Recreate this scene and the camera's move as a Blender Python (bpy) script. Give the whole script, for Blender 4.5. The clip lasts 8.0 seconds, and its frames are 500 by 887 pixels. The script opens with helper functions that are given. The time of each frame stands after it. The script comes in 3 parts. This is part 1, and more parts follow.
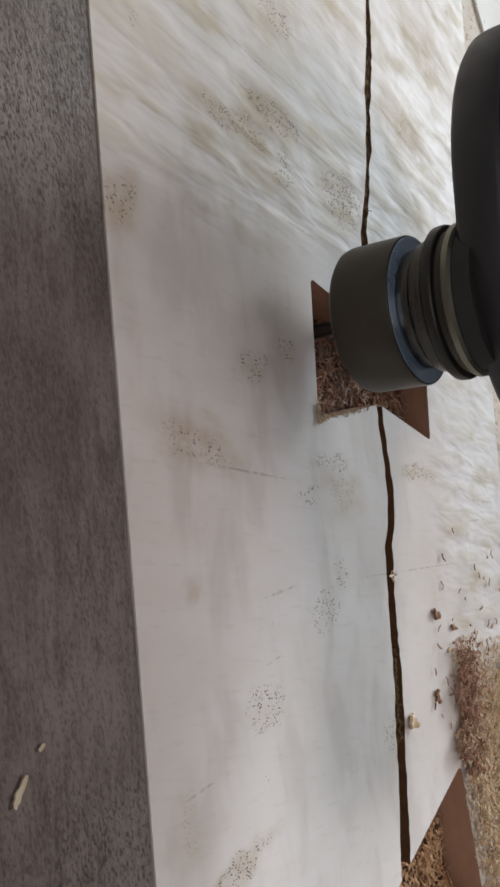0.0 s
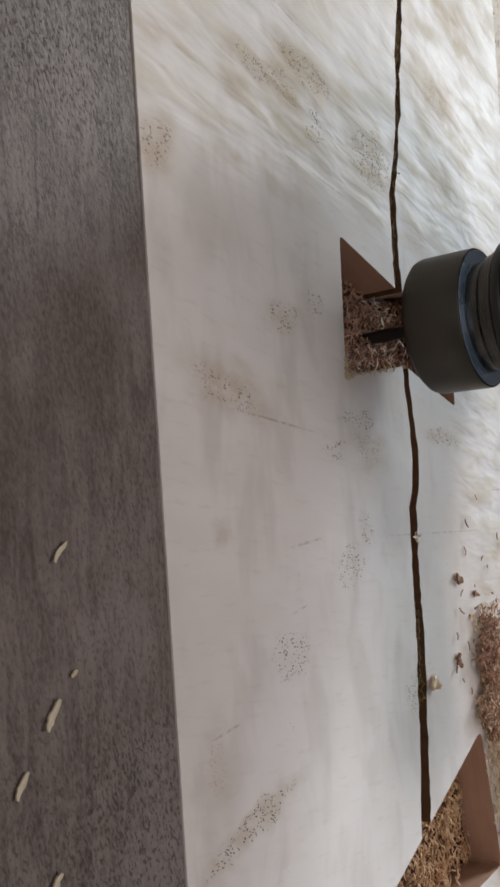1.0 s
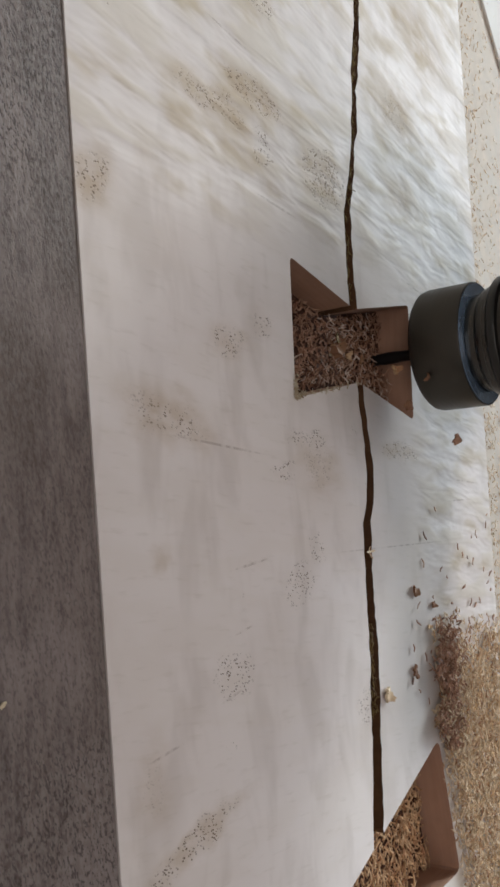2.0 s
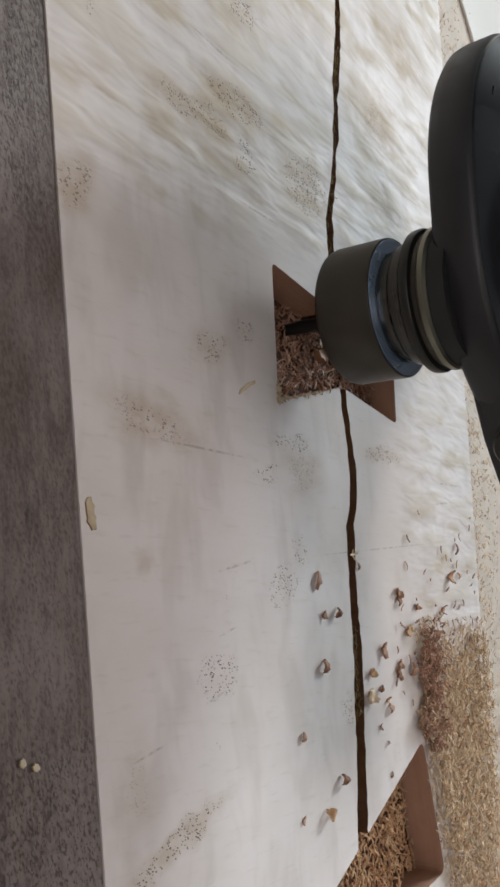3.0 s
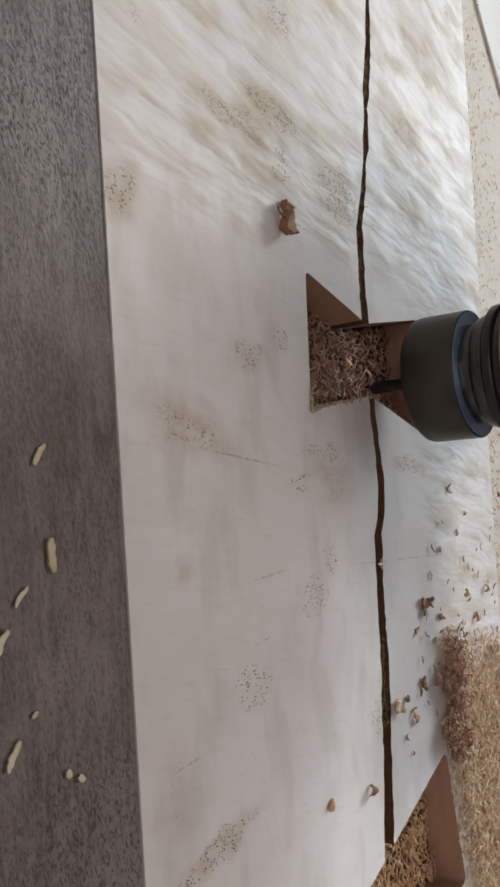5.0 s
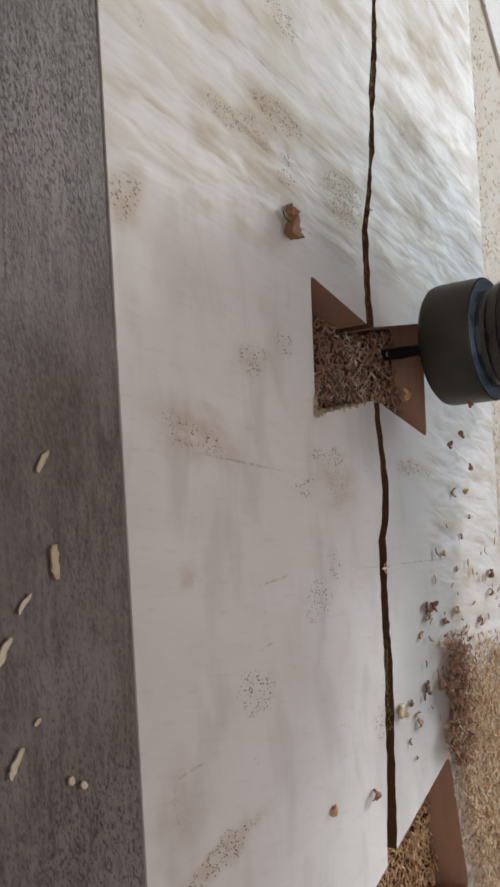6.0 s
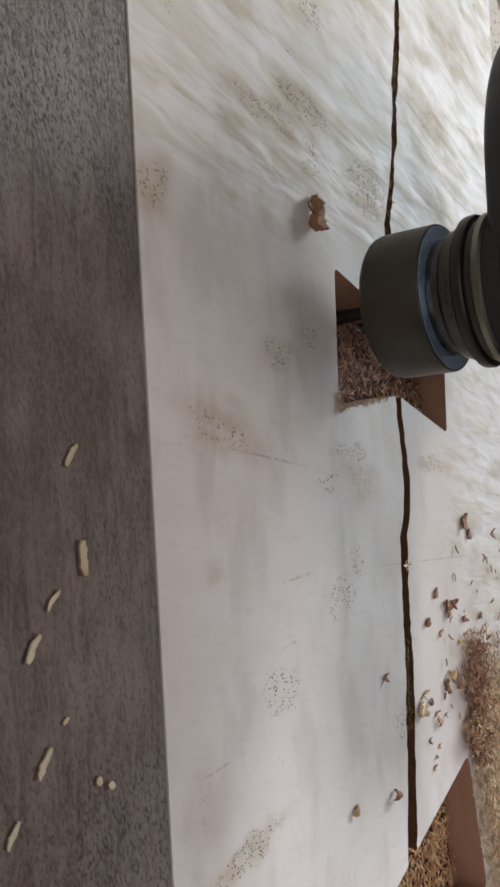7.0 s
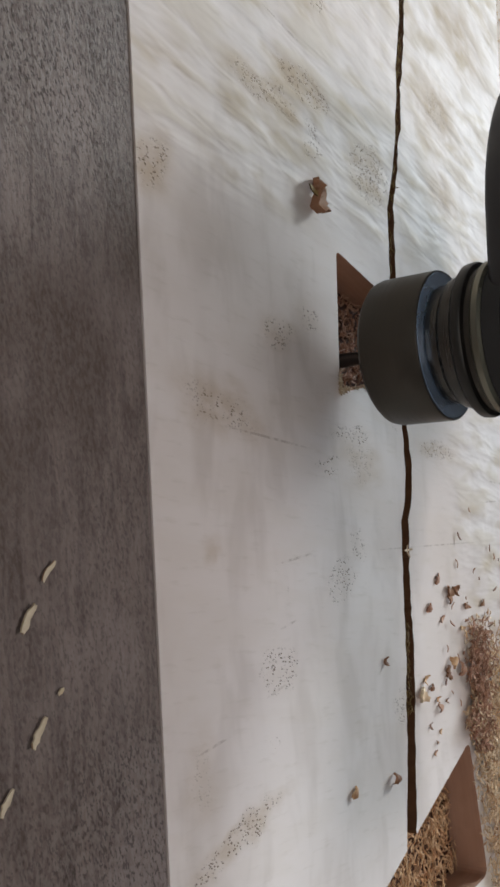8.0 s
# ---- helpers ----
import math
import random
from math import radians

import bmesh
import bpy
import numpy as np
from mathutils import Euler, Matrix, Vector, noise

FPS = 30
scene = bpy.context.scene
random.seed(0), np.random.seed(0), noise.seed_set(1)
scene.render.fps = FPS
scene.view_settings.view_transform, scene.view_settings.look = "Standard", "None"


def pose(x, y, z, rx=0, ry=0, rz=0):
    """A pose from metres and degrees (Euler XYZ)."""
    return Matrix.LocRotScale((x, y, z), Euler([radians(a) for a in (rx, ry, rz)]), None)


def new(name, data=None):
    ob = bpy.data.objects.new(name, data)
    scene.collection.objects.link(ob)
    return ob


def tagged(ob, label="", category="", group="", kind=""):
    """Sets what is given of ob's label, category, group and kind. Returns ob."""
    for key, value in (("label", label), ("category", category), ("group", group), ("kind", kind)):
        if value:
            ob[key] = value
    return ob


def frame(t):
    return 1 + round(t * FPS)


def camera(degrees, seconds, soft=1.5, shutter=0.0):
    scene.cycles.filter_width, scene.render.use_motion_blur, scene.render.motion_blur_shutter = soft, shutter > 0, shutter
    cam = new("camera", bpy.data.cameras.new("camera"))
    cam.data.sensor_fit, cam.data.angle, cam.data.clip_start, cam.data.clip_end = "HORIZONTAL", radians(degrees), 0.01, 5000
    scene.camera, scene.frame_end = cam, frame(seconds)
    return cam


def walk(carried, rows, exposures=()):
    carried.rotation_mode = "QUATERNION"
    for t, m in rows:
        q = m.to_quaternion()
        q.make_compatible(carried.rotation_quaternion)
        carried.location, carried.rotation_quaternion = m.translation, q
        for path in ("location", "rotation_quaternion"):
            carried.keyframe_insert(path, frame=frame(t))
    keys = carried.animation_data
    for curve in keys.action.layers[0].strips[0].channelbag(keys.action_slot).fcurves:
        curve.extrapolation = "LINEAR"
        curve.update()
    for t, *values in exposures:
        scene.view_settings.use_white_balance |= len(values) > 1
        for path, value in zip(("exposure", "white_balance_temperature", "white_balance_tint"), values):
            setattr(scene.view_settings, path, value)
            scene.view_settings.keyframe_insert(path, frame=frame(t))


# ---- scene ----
from mathutils import geometry

cam = camera(30.8, 8.0, soft=2.9)
# seconds, eye (m), turn (degrees)
ROWS = [
    (0, 0.03722, -0.17408, 0.08549, 10.599, -55.149, 85.1),
    (0.5, 0.04225, -0.17835, 0.08114, 9.571, -54.8, 86.385),
    (1, 0.04505, -0.17547, 0.08294, 9.105, -54.452, 86.691),
    (1.5, 0.04282, -0.17467, 0.08692, 8.748, -54.3, 86.577),
    (2, 0.0398, -0.17217, 0.09259, 8.702, -54.363, 86.337),
    (3.5, 0.04115, -0.17474, 0.09476, 9.921, -55.175, 85.717),
    (4, 0.03994, -0.1772, 0.09246, 9.57, -55.234, 86.151),
    (5.5, 0.03936, -0.17654, 0.08829, 8.911, -55.249, 86.949),
    (6, 0.03829, -0.17658, 0.08893, 8.565, -55.012, 87.212),
    (6.5, 0.03822, -0.17676, 0.08752, 8.291, -55.087, 87.427),
    (7, 0.03811, -0.17684, 0.0841, 7.832, -55.003, 87.775),
    (7.5, 0.03973, -0.17535, 0.08107, 7.607, -54.836, 88.075),
    (8, 0.04146, -0.17573, 0.08536, 7.28, -54.435, 88.417),
]
walk(cam, [(t, pose(*r)) for t, *r in ROWS])

# ---- light ----
# A workshop with a window beyond the bench, overcast daylight; a larger one behind and a rooflight are added fill.
world = bpy.data.worlds.new("world")
scene.world = world
world.use_nodes = True
wn = world.node_tree.nodes
sky = wn.new("ShaderNodeTexSky")
sky.sky_type, sky.sun_disc = "NISHITA", False
sky.sun_elevation, sky.sun_rotation = radians(23), radians(-31)
wn["Background"].inputs["Strength"].default_value = 0.12
world.node_tree.links.new(sky.outputs[0], wn["Background"].inputs["Color"])

WALL_X, NORTH_Y = -2.40, 2.60
WIN = (-1.80, -1.08, 0.76, 1.40)     # bright window in the north wall, beyond the bench: x0, x1, z0, z1
WIN3 = (-0.98, 0.06, 0.76, 1.40)     # its dimmer neighbour, facing open sky
ROOF_FILL = (-0.65, 0.85, 0.95, 2.05)     # unseen rooflight added in the ceiling for overhead fill: x0, x1, y0, y1
CEIL_Z = 2.75
TO_SOUTH = Matrix(((1, 0, 0, 0), (0, 0, 1, 0), (0, -1, 0, 0), (0, 0, 0, 1)))
TO_NORTH = Matrix(((-1, 0, 0, 0), (0, 0, -1, 0), (0, -1, 0, 0), (0, 0, 0, 1)))


def daylight(name, wide, high, place, turn, watts, tint):
    """An area lamp in an opening, standing in for the sky outside."""
    la = bpy.data.lights.new(name, "AREA")
    la.shape, la.size, la.size_y, la.energy, la.color = "RECTANGLE", wide, high, watts, tint
    new(name, la).matrix_world = Matrix.Translation(place) @ turn


for nm, w, watts, tint in (("window_daylight", WIN, 92.0, (0.86, 0.955, 0.985)), ("sky_window_daylight", WIN3, 42.0, (0.62, 0.82, 1.0))):
    daylight(nm, w[1] - w[0] - 0.1, w[3] - w[2] - 0.1, ((w[0] + w[1]) / 2, NORTH_Y + 0.03, (w[2] + w[3]) / 2), TO_SOUTH, watts, tint)
daylight("overhead_fill_light", ROOF_FILL[1] - ROOF_FILL[0] - 0.1, ROOF_FILL[3] - ROOF_FILL[2] - 0.1, ((ROOF_FILL[0] + ROOF_FILL[1]) / 2, (ROOF_FILL[2] + ROOF_FILL[3]) / 2, CEIL_Z + 0.03), Matrix(), 36.0, (1.0, 0.94, 0.925))
FILL_WIN = (-0.9, 1.7, 0.85, 2.35)       # unseen window added in the south wall, behind the camera, as warm fill: x0, x1, z0, z1
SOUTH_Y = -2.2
daylight("south_fill_light", FILL_WIN[1] - FILL_WIN[0] - 0.1, FILL_WIN[3] - FILL_WIN[2] - 0.1, ((FILL_WIN[0] + FILL_WIN[1]) / 2, SOUTH_Y - 0.03, (FILL_WIN[2] + FILL_WIN[3]) / 2), TO_NORTH, 19.0, (1.0, 0.875, 0.805))
scene.view_settings.exposure = 0.0

# ---- materials ----


class Mat:
    """A small helper to wire a node material."""

    def __init__(self, name, rough=0.6, metal=0.0):
        self.m = bpy.data.materials.new(name)
        self.m.use_nodes = True
        self.t = self.m.node_tree
        self.b = self.t.nodes["Principled BSDF"]
        self.b.inputs["Roughness"].default_value = rough
        self.b.inputs["Metallic"].default_value = metal
        self.co = self.add("ShaderNodeTexCoord").outputs["Object"]

    def add(self, kind, **kw):
        n = self.t.nodes.new(kind)
        for k, v in kw.items():
            setattr(n, k, v)
        return n

    def put(self, sock, v):
        if isinstance(v, bpy.types.NodeSocket):
            self.t.links.new(v, sock)
        elif isinstance(v, (tuple, list)) and len(v) == 3 and sock.type == "RGBA":
            sock.default_value = (*v, 1)
        else:
            sock.default_value = v

    def scaled(self, x, y, z, rz=0.0):
        """Object coordinates, turned by rz degrees and then scaled."""
        turn = self.add("ShaderNodeMapping")
        self.put(turn.inputs["Vector"], self.co)
        turn.inputs["Rotation"].default_value = (0, 0, radians(rz))
        n = self.add("ShaderNodeMapping")
        self.put(n.inputs["Vector"], turn.outputs[0])
        n.inputs["Scale"].default_value = (x, y, z)
        return n.outputs[0]

    def noise(self, vec, scale=1.0, detail=3.0, rough=0.55, distortion=0.0):
        n = self.add("ShaderNodeTexNoise")
        self.put(n.inputs["Vector"], vec)
        n.inputs["Scale"].default_value, n.inputs["Detail"].default_value = scale, detail
        n.inputs["Roughness"].default_value, n.inputs["Distortion"].default_value = rough, distortion
        return n.outputs["Fac"]

    def ramp(self, v, a, b, lo=0.0, hi=1.0):
        n = self.add("ShaderNodeMapRange", interpolation_type="SMOOTHSTEP")
        for k, x in zip(("Value", "From Min", "From Max", "To Min", "To Max"), (v, a, b, lo, hi)):
            self.put(n.inputs[k], x)
        return n.outputs[0]

    def math(self, op, a, b=0.0):
        n = self.add("ShaderNodeMath", operation=op)
        self.put(n.inputs[0], a)
        self.put(n.inputs[1], b)
        return n.outputs[0]

    def mix(self, f, a, b, kind="MIX"):
        n = self.add("ShaderNodeMix", data_type="RGBA", blend_type=kind)
        self.put(n.inputs[0], f)
        self.put(n.inputs[6], a)
        self.put(n.inputs[7], b)
        return n.outputs[2]

    def bump(self, h, strength=0.3, dist=0.0005, normal=None):
        n = self.add("ShaderNodeBump")
        self.put(n.inputs["Height"], h)
        n.inputs["Strength"].default_value, n.inputs["Distance"].default_value = strength, dist
        if normal:
            self.put(n.inputs["Normal"], normal)
        return n.outputs[0]

    def color(self, v):
        self.put(self.b.inputs["Base Color"], v)

    def rough(self, v):
        self.put(self.b.inputs["Roughness"], v)

    def normal(self, v):
        self.put(self.b.inputs["Normal"], v)


def simple(name, col, rough=0.6, metal=0.0, var=0.25, scale=60.0, bump=0.15):
    """A plain surface with soft colour variation and a fine relief."""
    k = Mat(name, rough, metal)
    n = k.noise(k.co, scale, 4)
    k.color(k.mix(n, tuple(c * (1 - var) for c in col), tuple(min(1, c * (1 + var)) for c in col)))
    f = k.noise(k.co, scale * 12, 3)
    k.rough(k.ramp(n, 0.3, 0.7, max(0.02, rough - 0.08), min(1, rough + 0.08)))
    k.normal(k.bump(f, bump, 0.2 / scale * 0.02))
    return k.m


# stains on the pale slab: x, y, half lengths (mm), turn, strength of tan, strength of pores
STAINS = [
    (21, -63, 5, 12, 10, .55, .5), (-37, -50, 4, 14, 4, .55, .5), (-43, -36, 4, 12, 6, .75, .7),
    (-34, -11, 7, 10, 0, .6, .9), (-62, 25, 8, 13, 5, .6, .4), (-41, 25, 5, 9, 8, .5, .3),
    (22, 17, 2.6, 10, 0, .5, 1), (27, -18, 6, 10, 0, .35, .4), (49, -27, 4.5, 5, 0, .1, .8),
    (43, -21, 3, 4, 0, .05, .9), (22, -21, 2.2, 8, 0, .05, .9), (63, -48, 4, 6, 20, .1, .8),
    (76, -69, 8, 5, 10, .25, .35), (87, -61, 2.2, 14, -17, .5, .8), (6, -48, 3.5, 6, 0, .35, .6),
    (1, -37, 2.5, 4, 0, .1, .8), (-14, -79, 5, 5, 0, .6, .6), (-64, -34, 4, 8, 5, .4, .8),
    (43, -66, 2, 2.5, 0, .35, .1), (-88, 42, 10, 16, 8, .5, .2), (28, -31, 2, 5, 0, .1, .7),
    (-33, -34, 4, 4, 0, .1, .8), (-20, 46, 4, 12, 6, .35, .1), (76, -4, 5, 4, 0, .15, .6),
]

# fine cracks and scratches on the slab: x, y, half lengths (mm), turn
SCRATCHES = [(43.6, 14, .22, 33, -1), (45, -43, .3, 7, -8), (24.6, -50, .3, 15, 4), (56, -45.5, .3, 3, -12), (66.4, -49.5, .35, 3.5, -14), (-23, -30, .35, 8, 5), (-19, 30, .3, 9, 8),
             (28, 56, .3, 10, 2), (33, 50, .25, 8, -3), (72, -66, .3, 5, -10), (-52, -44, .3, 9, 8)]


def pale_wood():
    """Pale sanded timber with a limed, slightly glossy top; curly figure, open pores, tan stains."""
    k = Mat("pale_wood", 0.42)
    big = k.noise(k.scaled(14, 9, 9), 1, 3)
    broad = k.noise(k.scaled(90, 28, 60, 9), 1, 2.5, 0.5, 0.35)
    ribs = k.noise(k.scaled(230, 66, 100, 6), 1, 2, 0.45, 0.3)        # fine ripple of the planer
    fig = k.math("ADD", k.math("MULTIPLY", broad, 0.45), k.math("MULTIPLY", ribs, 0.55))
    patch = k.noise(k.scaled(115, 52, 40, 8), 1, 3, 0.55, 0.2)       # curl figure, running across the slab
    fine = k.noise(k.scaled(900, 160, 500, 4), 1, 3)
    sep = k.add("ShaderNodeSeparateXYZ")
    k.put(sep.inputs[0], k.co)
    x, y = sep.outputs[0], sep.outputs[1]
    wob = k.math("MULTIPLY", k.math("SUBTRACT", k.noise(k.co, 25, 2), 0.5), 0.03)
    left = k.ramp(k.math("ADD", x, wob), -0.028, -0.012, 1.0, 0.0)
    back = k.ramp(k.math("ADD", y, wob), 0.012, 0.045)
    wavy = k.math("MAXIMUM", left, back)                            # where the planer left its ripple
    col = k.mix(k.ramp(big, 0.35, 0.65), (0.60, 0.525, 0.485), (0.71, 0.645, 0.612))
    haze = k.noise(k.scaled(34, 85, 40, -4), 1, 3, 0.6, 0.4)         # faint grey bands left by sanding
    col = k.mix(k.ramp(haze, 0.46, 0.68, 0.0, 0.42), col, (0.49, 0.425, 0.385))
    streak = k.math("MULTIPLY", k.ramp(fig, 0.47, 0.57), k.ramp(wavy, 0.0, 1.0, 0.10, 0.55))
    col = k.mix(streak, col, (0.56, 0.485, 0.395))
    col = k.mix(k.math("MULTIPLY", k.ramp(patch, 0.50, 0.70), k.ramp(wavy, 0.0, 1.0, 0.0, 0.8)), col, (0.46, 0.365, 0.26))
    col = k.mix(k.ramp(fine, 0.55, 0.75, 0.0, 0.18), col, (0.42, 0.36, 0.29))
    vor = k.add("ShaderNodeTexVoronoi")
    k.put(vor.inputs["Vector"], k.scaled(2700, 1350, 800, 22))
    vor.inputs["Scale"].default_value = 1.0
    dots = k.ramp(vor.outputs["Distance"], 0.2, 0.42, 1.0, 0.0)
    warp = k.add("ShaderNodeVectorMath", operation="MULTIPLY_ADD")
    nz = k.add("ShaderNodeTexNoise")
    k.put(nz.inputs["Vector"], k.co)
    nz.inputs["Scale"].default_value, nz.inputs["Detail"].default_value = 140.0, 3.0
    k.put(warp.inputs[0], nz.outputs["Color"])
    warp.inputs[1].default_value = (0.006, 0.009, 0.0)
    k.put(warp.inputs[2], k.co)
    tan, pores = 0.0, 0.0
    for cx, cy, rx, ry, turn, st, sp in STAINS:
        mp = k.add("ShaderNodeMapping", vector_type="TEXTURE")
        k.put(mp.inputs["Vector"], warp.outputs[0])
        mp.inputs["Location"].default_value = (cx * 1e-3 + 0.003, cy * 1e-3 + 0.0045, 0)
        mp.inputs["Rotation"].default_value = (0, 0, radians(-turn))
        mp.inputs["Scale"].default_value = (rx * 1.25e-3, ry * 1.25e-3, 1000)
        ln = k.add("ShaderNodeVectorMath", operation="LENGTH")
        k.put(ln.inputs[0], mp.outputs[0])
        f = k.ramp(ln.outputs["Value"], 0.2, 1.15, 1.0, 0.0)
        tan = k.math("MAXIMUM", k.math("MULTIPLY", f, st), tan)
        pores = k.math("MAXIMUM", k.math("MULTIPLY", f, sp), pores)
    blot = k.ramp(k.noise(k.scaled(330, 170, 200, 9), 1, 4), 0.36, 0.62, 0.45, 1.0)
    col = k.mix(k.math("MULTIPLY", k.math("MULTIPLY", tan, blot), 0.9), col, (0.39, 0.275, 0.155))
    line = 0.0
    for cx, cy, rx, ry, turn in SCRATCHES:
        mp = k.add("ShaderNodeMapping", vector_type="TEXTURE")
        k.put(mp.inputs["Vector"], k.co)
        mp.inputs["Location"].default_value = (cx * 1e-3, cy * 1e-3, 0)
        mp.inputs["Rotation"].default_value = (0, 0, radians(-turn))
        mp.inputs["Scale"].default_value = (rx * 1e-3, ry * 1e-3, 1000)
        ln = k.add("ShaderNodeVectorMath", operation="LENGTH")
        k.put(ln.inputs[0], mp.outputs[0])
        line = k.math("MAXIMUM", k.ramp(ln.outputs["Value"], 0.5, 1.0, 1.0, 0.0), line)
    line = k.math("MULTIPLY", line, k.ramp(k.noise(k.co, 600, 2), 0.4, 0.58, 0.03, 0.34))
    col = k.mix(line, col, (0.17, 0.11, 0.07))
    scat = k.ramp(k.noise(k.co, 75, 2), 0.66, 0.78, 0.0, 0.5)
    gate = k.ramp(k.noise(k.co, 620, 1), 0.42, 0.52)
    dot = k.math("MULTIPLY", k.math("MULTIPLY", dots, gate), k.ramp(k.math("MAXIMUM", pores, scat), 0.25, 0.55))
    col = k.mix(k.math("MULTIPLY", dot, 0.85), col, (0.11, 0.07, 0.04))
    k.color(col)
    k.b.inputs["Specular IOR Level"].default_value = 0.06
    r = k.math("ADD", k.ramp(wavy, 0, 1, 0.72, 0.60), k.ramp(fig, 0.35, 0.7, -0.06, 0.08))
    k.rough(k.math("ADD", r, k.math("MULTIPLY", tan, 0.12)))
    h = k.bump(k.math("MULTIPLY", fig, wavy), 0.5, 0.0027)
    h = k.bump(fine, 0.10, 0.0002, h)
    k.normal(k.bump(k.math("MULTIPLY", dot, -1.0), 0.5, 0.0004, h))
    return k.m


def dark_wood():
    """Dark weathered hardwood: mottled, pebbly with dense small pores, faint grain along its length."""
    k = Mat("dark_wood", 0.45)
    big = k.noise(k.scaled(26, 40, 20), 1, 3)
    grain = k.noise(k.scaled(60, 380, 300, -5), 1, 4, 0.6, 1.2)
    pore = k.noise(k.scaled(1250, 2500, 1500, -20), 1, 3, 0.6, 0.3)
    cloud = k.noise(k.co, 44, 5, 0.65)
    peb = k.noise(k.scaled(900, 1700, 1100, -12), 1, 4, 0.6)
    sep = k.add("ShaderNodeSeparateXYZ")
    k.put(sep.inputs[0], k.co)
    along = k.math("ADD", sep.outputs[0], k.math("MULTIPLY", k.math("SUBTRACT", k.noise(k.co, 30, 3), 0.5), 0.06))
    pitted = k.math("MAXIMUM", k.ramp(along, -0.03, 0.012, 1.0, 0.0), k.ramp(along, 0.055, 0.085, 0.0, 0.65))   # rough-sawn at one end, worn smooth in the middle
    rough_zone = k.math("MULTIPLY", k.math("MAXIMUM", pitted, 0.3), k.ramp(k.noise(k.scaled(18, 30, 20), 1, 2), 0.3, 0.6, 0.35, 1.0))
    col = k.mix(k.ramp(grain, 0.3, 0.7), (0.100, 0.074, 0.066), (0.190, 0.148, 0.132))
    col = k.mix(k.ramp(cloud, 0.42, 0.68, 0, 0.6), col, (0.245, 0.200, 0.186))
    col = k.mix(k.ramp(big, 0.46, 0.64, 0, 0.7), col, (0.088, 0.062, 0.050))
    col = k.mix(k.math("MULTIPLY", k.ramp(peb, 0.40, 0.60, 0.0, 0.5), k.ramp(rough_zone, 0, 1, 0.35, 1.0)), col, (0.27, 0.235, 0.215))
    pm = k.math("MULTIPLY", k.ramp(pore, 0.52, 0.62), k.ramp(rough_zone, 0, 1, 0.22, 0.8))
    col = k.mix(pm, col, (0.035, 0.027, 0.023))
    k.color(col)
    k.b.inputs["Specular IOR Level"].default_value = 0.12
    k.rough(k.math("ADD", k.ramp(cloud, 0.3, 0.7, 0.50, 0.62), k.math("MULTIPLY", pm, 0.2)))
    h = k.bump(peb, 0.38, 0.0004)
    k.normal(k.bump(k.math("MULTIPLY", pm, -1.0), 0.4, 0.0004, h))
    return k.m


def cut_wood(name, a, b, sx=40, sy=40, sz=900):
    """Freshly milled brown wood with fine tool lines."""
    k = Mat(name, 0.78)
    k.b.inputs["Specular IOR Level"].default_value = 0.15
    g = k.noise(k.scaled(sx, sy, sz), 1, 3)
    n = k.noise(k.co, 260, 3)
    k.color(k.mix(k.math("ADD", k.math("MULTIPLY", g, 0.6), k.math("MULTIPLY", n, 0.4)), a, b))
    k.normal(k.bump(g, 0.3, 0.0003))
    return k.m


def chip_mat(name, a, b, c):
    k = Mat(name, 0.75)
    k.b.inputs["Specular IOR Level"].default_value = 0.2
    geo = k.add("ShaderNodeNewGeometry")
    info = k.add("ShaderNodeObjectInfo")
    rnd = k.math("FRACT", k.math("ADD", geo.outputs["Random Per Island"], info.outputs["Random"]))
    col = k.mix(k.ramp(rnd, 0.0, 0.6), a, b)
    col = k.mix(k.ramp(rnd, 0.72, 1.0), col, c)
    n = k.noise(k.scaled(500, 500, 500), 1, 3)
    k.color(k.mix(k.ramp(n, 0.3, 0.7, 0.0, 0.35), col, (0.16, 0.09, 0.05)))
    k.normal(k.bump(n, 0.3, 0.0003))
    return k.m


def brushed(name, col, rough, metal=1.0):
    """Turned metal: fine rings round the axis, a little grime."""
    k = Mat(name, rough, metal)
    g = k.noise(k.scaled(60, 60, 2600), 1, 3)
    n = k.noise(k.co, 90, 4)
    k.color(k.mix(n, tuple(c * 0.8 for c in col), tuple(c * 1.2 for c in col)))
    k.rough(k.math("ADD", k.ramp(n, 0.3, 0.7, rough - 0.06, rough + 0.08), k.ramp(g, 0.3, 0.7, -0.03, 0.05)))
    k.normal(k.bump(g, 0.12, 0.0001))
    return k.m


PALE, DARK = pale_wood(), dark_wood()
CUT = cut_wood("milled_brown_wood", (0.33, 0.175, 0.115), (0.54, 0.335, 0.235))
# darker copy of the milled wood, with the recess shade put into its colour
SHADED_FLOOR = cut_wood("shaded_milled_floor", (0.06, 0.028, 0.02), (0.17, 0.09, 0.062), 300, 300, 300)
CRACK = cut_wood("crack_wood", (0.03, 0.014, 0.008), (0.19, 0.095, 0.045), 320, 160, 160)
CHIP = chip_mat("shavings", (0.72, 0.50, 0.30), (0.86, 0.70, 0.50), (0.44, 0.23, 0.12))
CHIP_PINK = chip_mat("pinkish_curls", (0.52, 0.37, 0.29), (0.70, 0.56, 0.46), (0.32, 0.17, 0.12))
CHIP_TAN = chip_mat("orange_tan_shavings", (0.56, 0.32, 0.16), (0.72, 0.48, 0.28), (0.42, 0.20, 0.10))
CHIP_RED = chip_mat("brown_shavings", (0.31, 0.15, 0.095), (0.52, 0.31, 0.21), (0.18, 0.08, 0.05))
FIBRE = chip_mat("torn_fibres", (0.08, 0.042, 0.016), (0.22, 0.15, 0.05), (0.05, 0.022, 0.01))
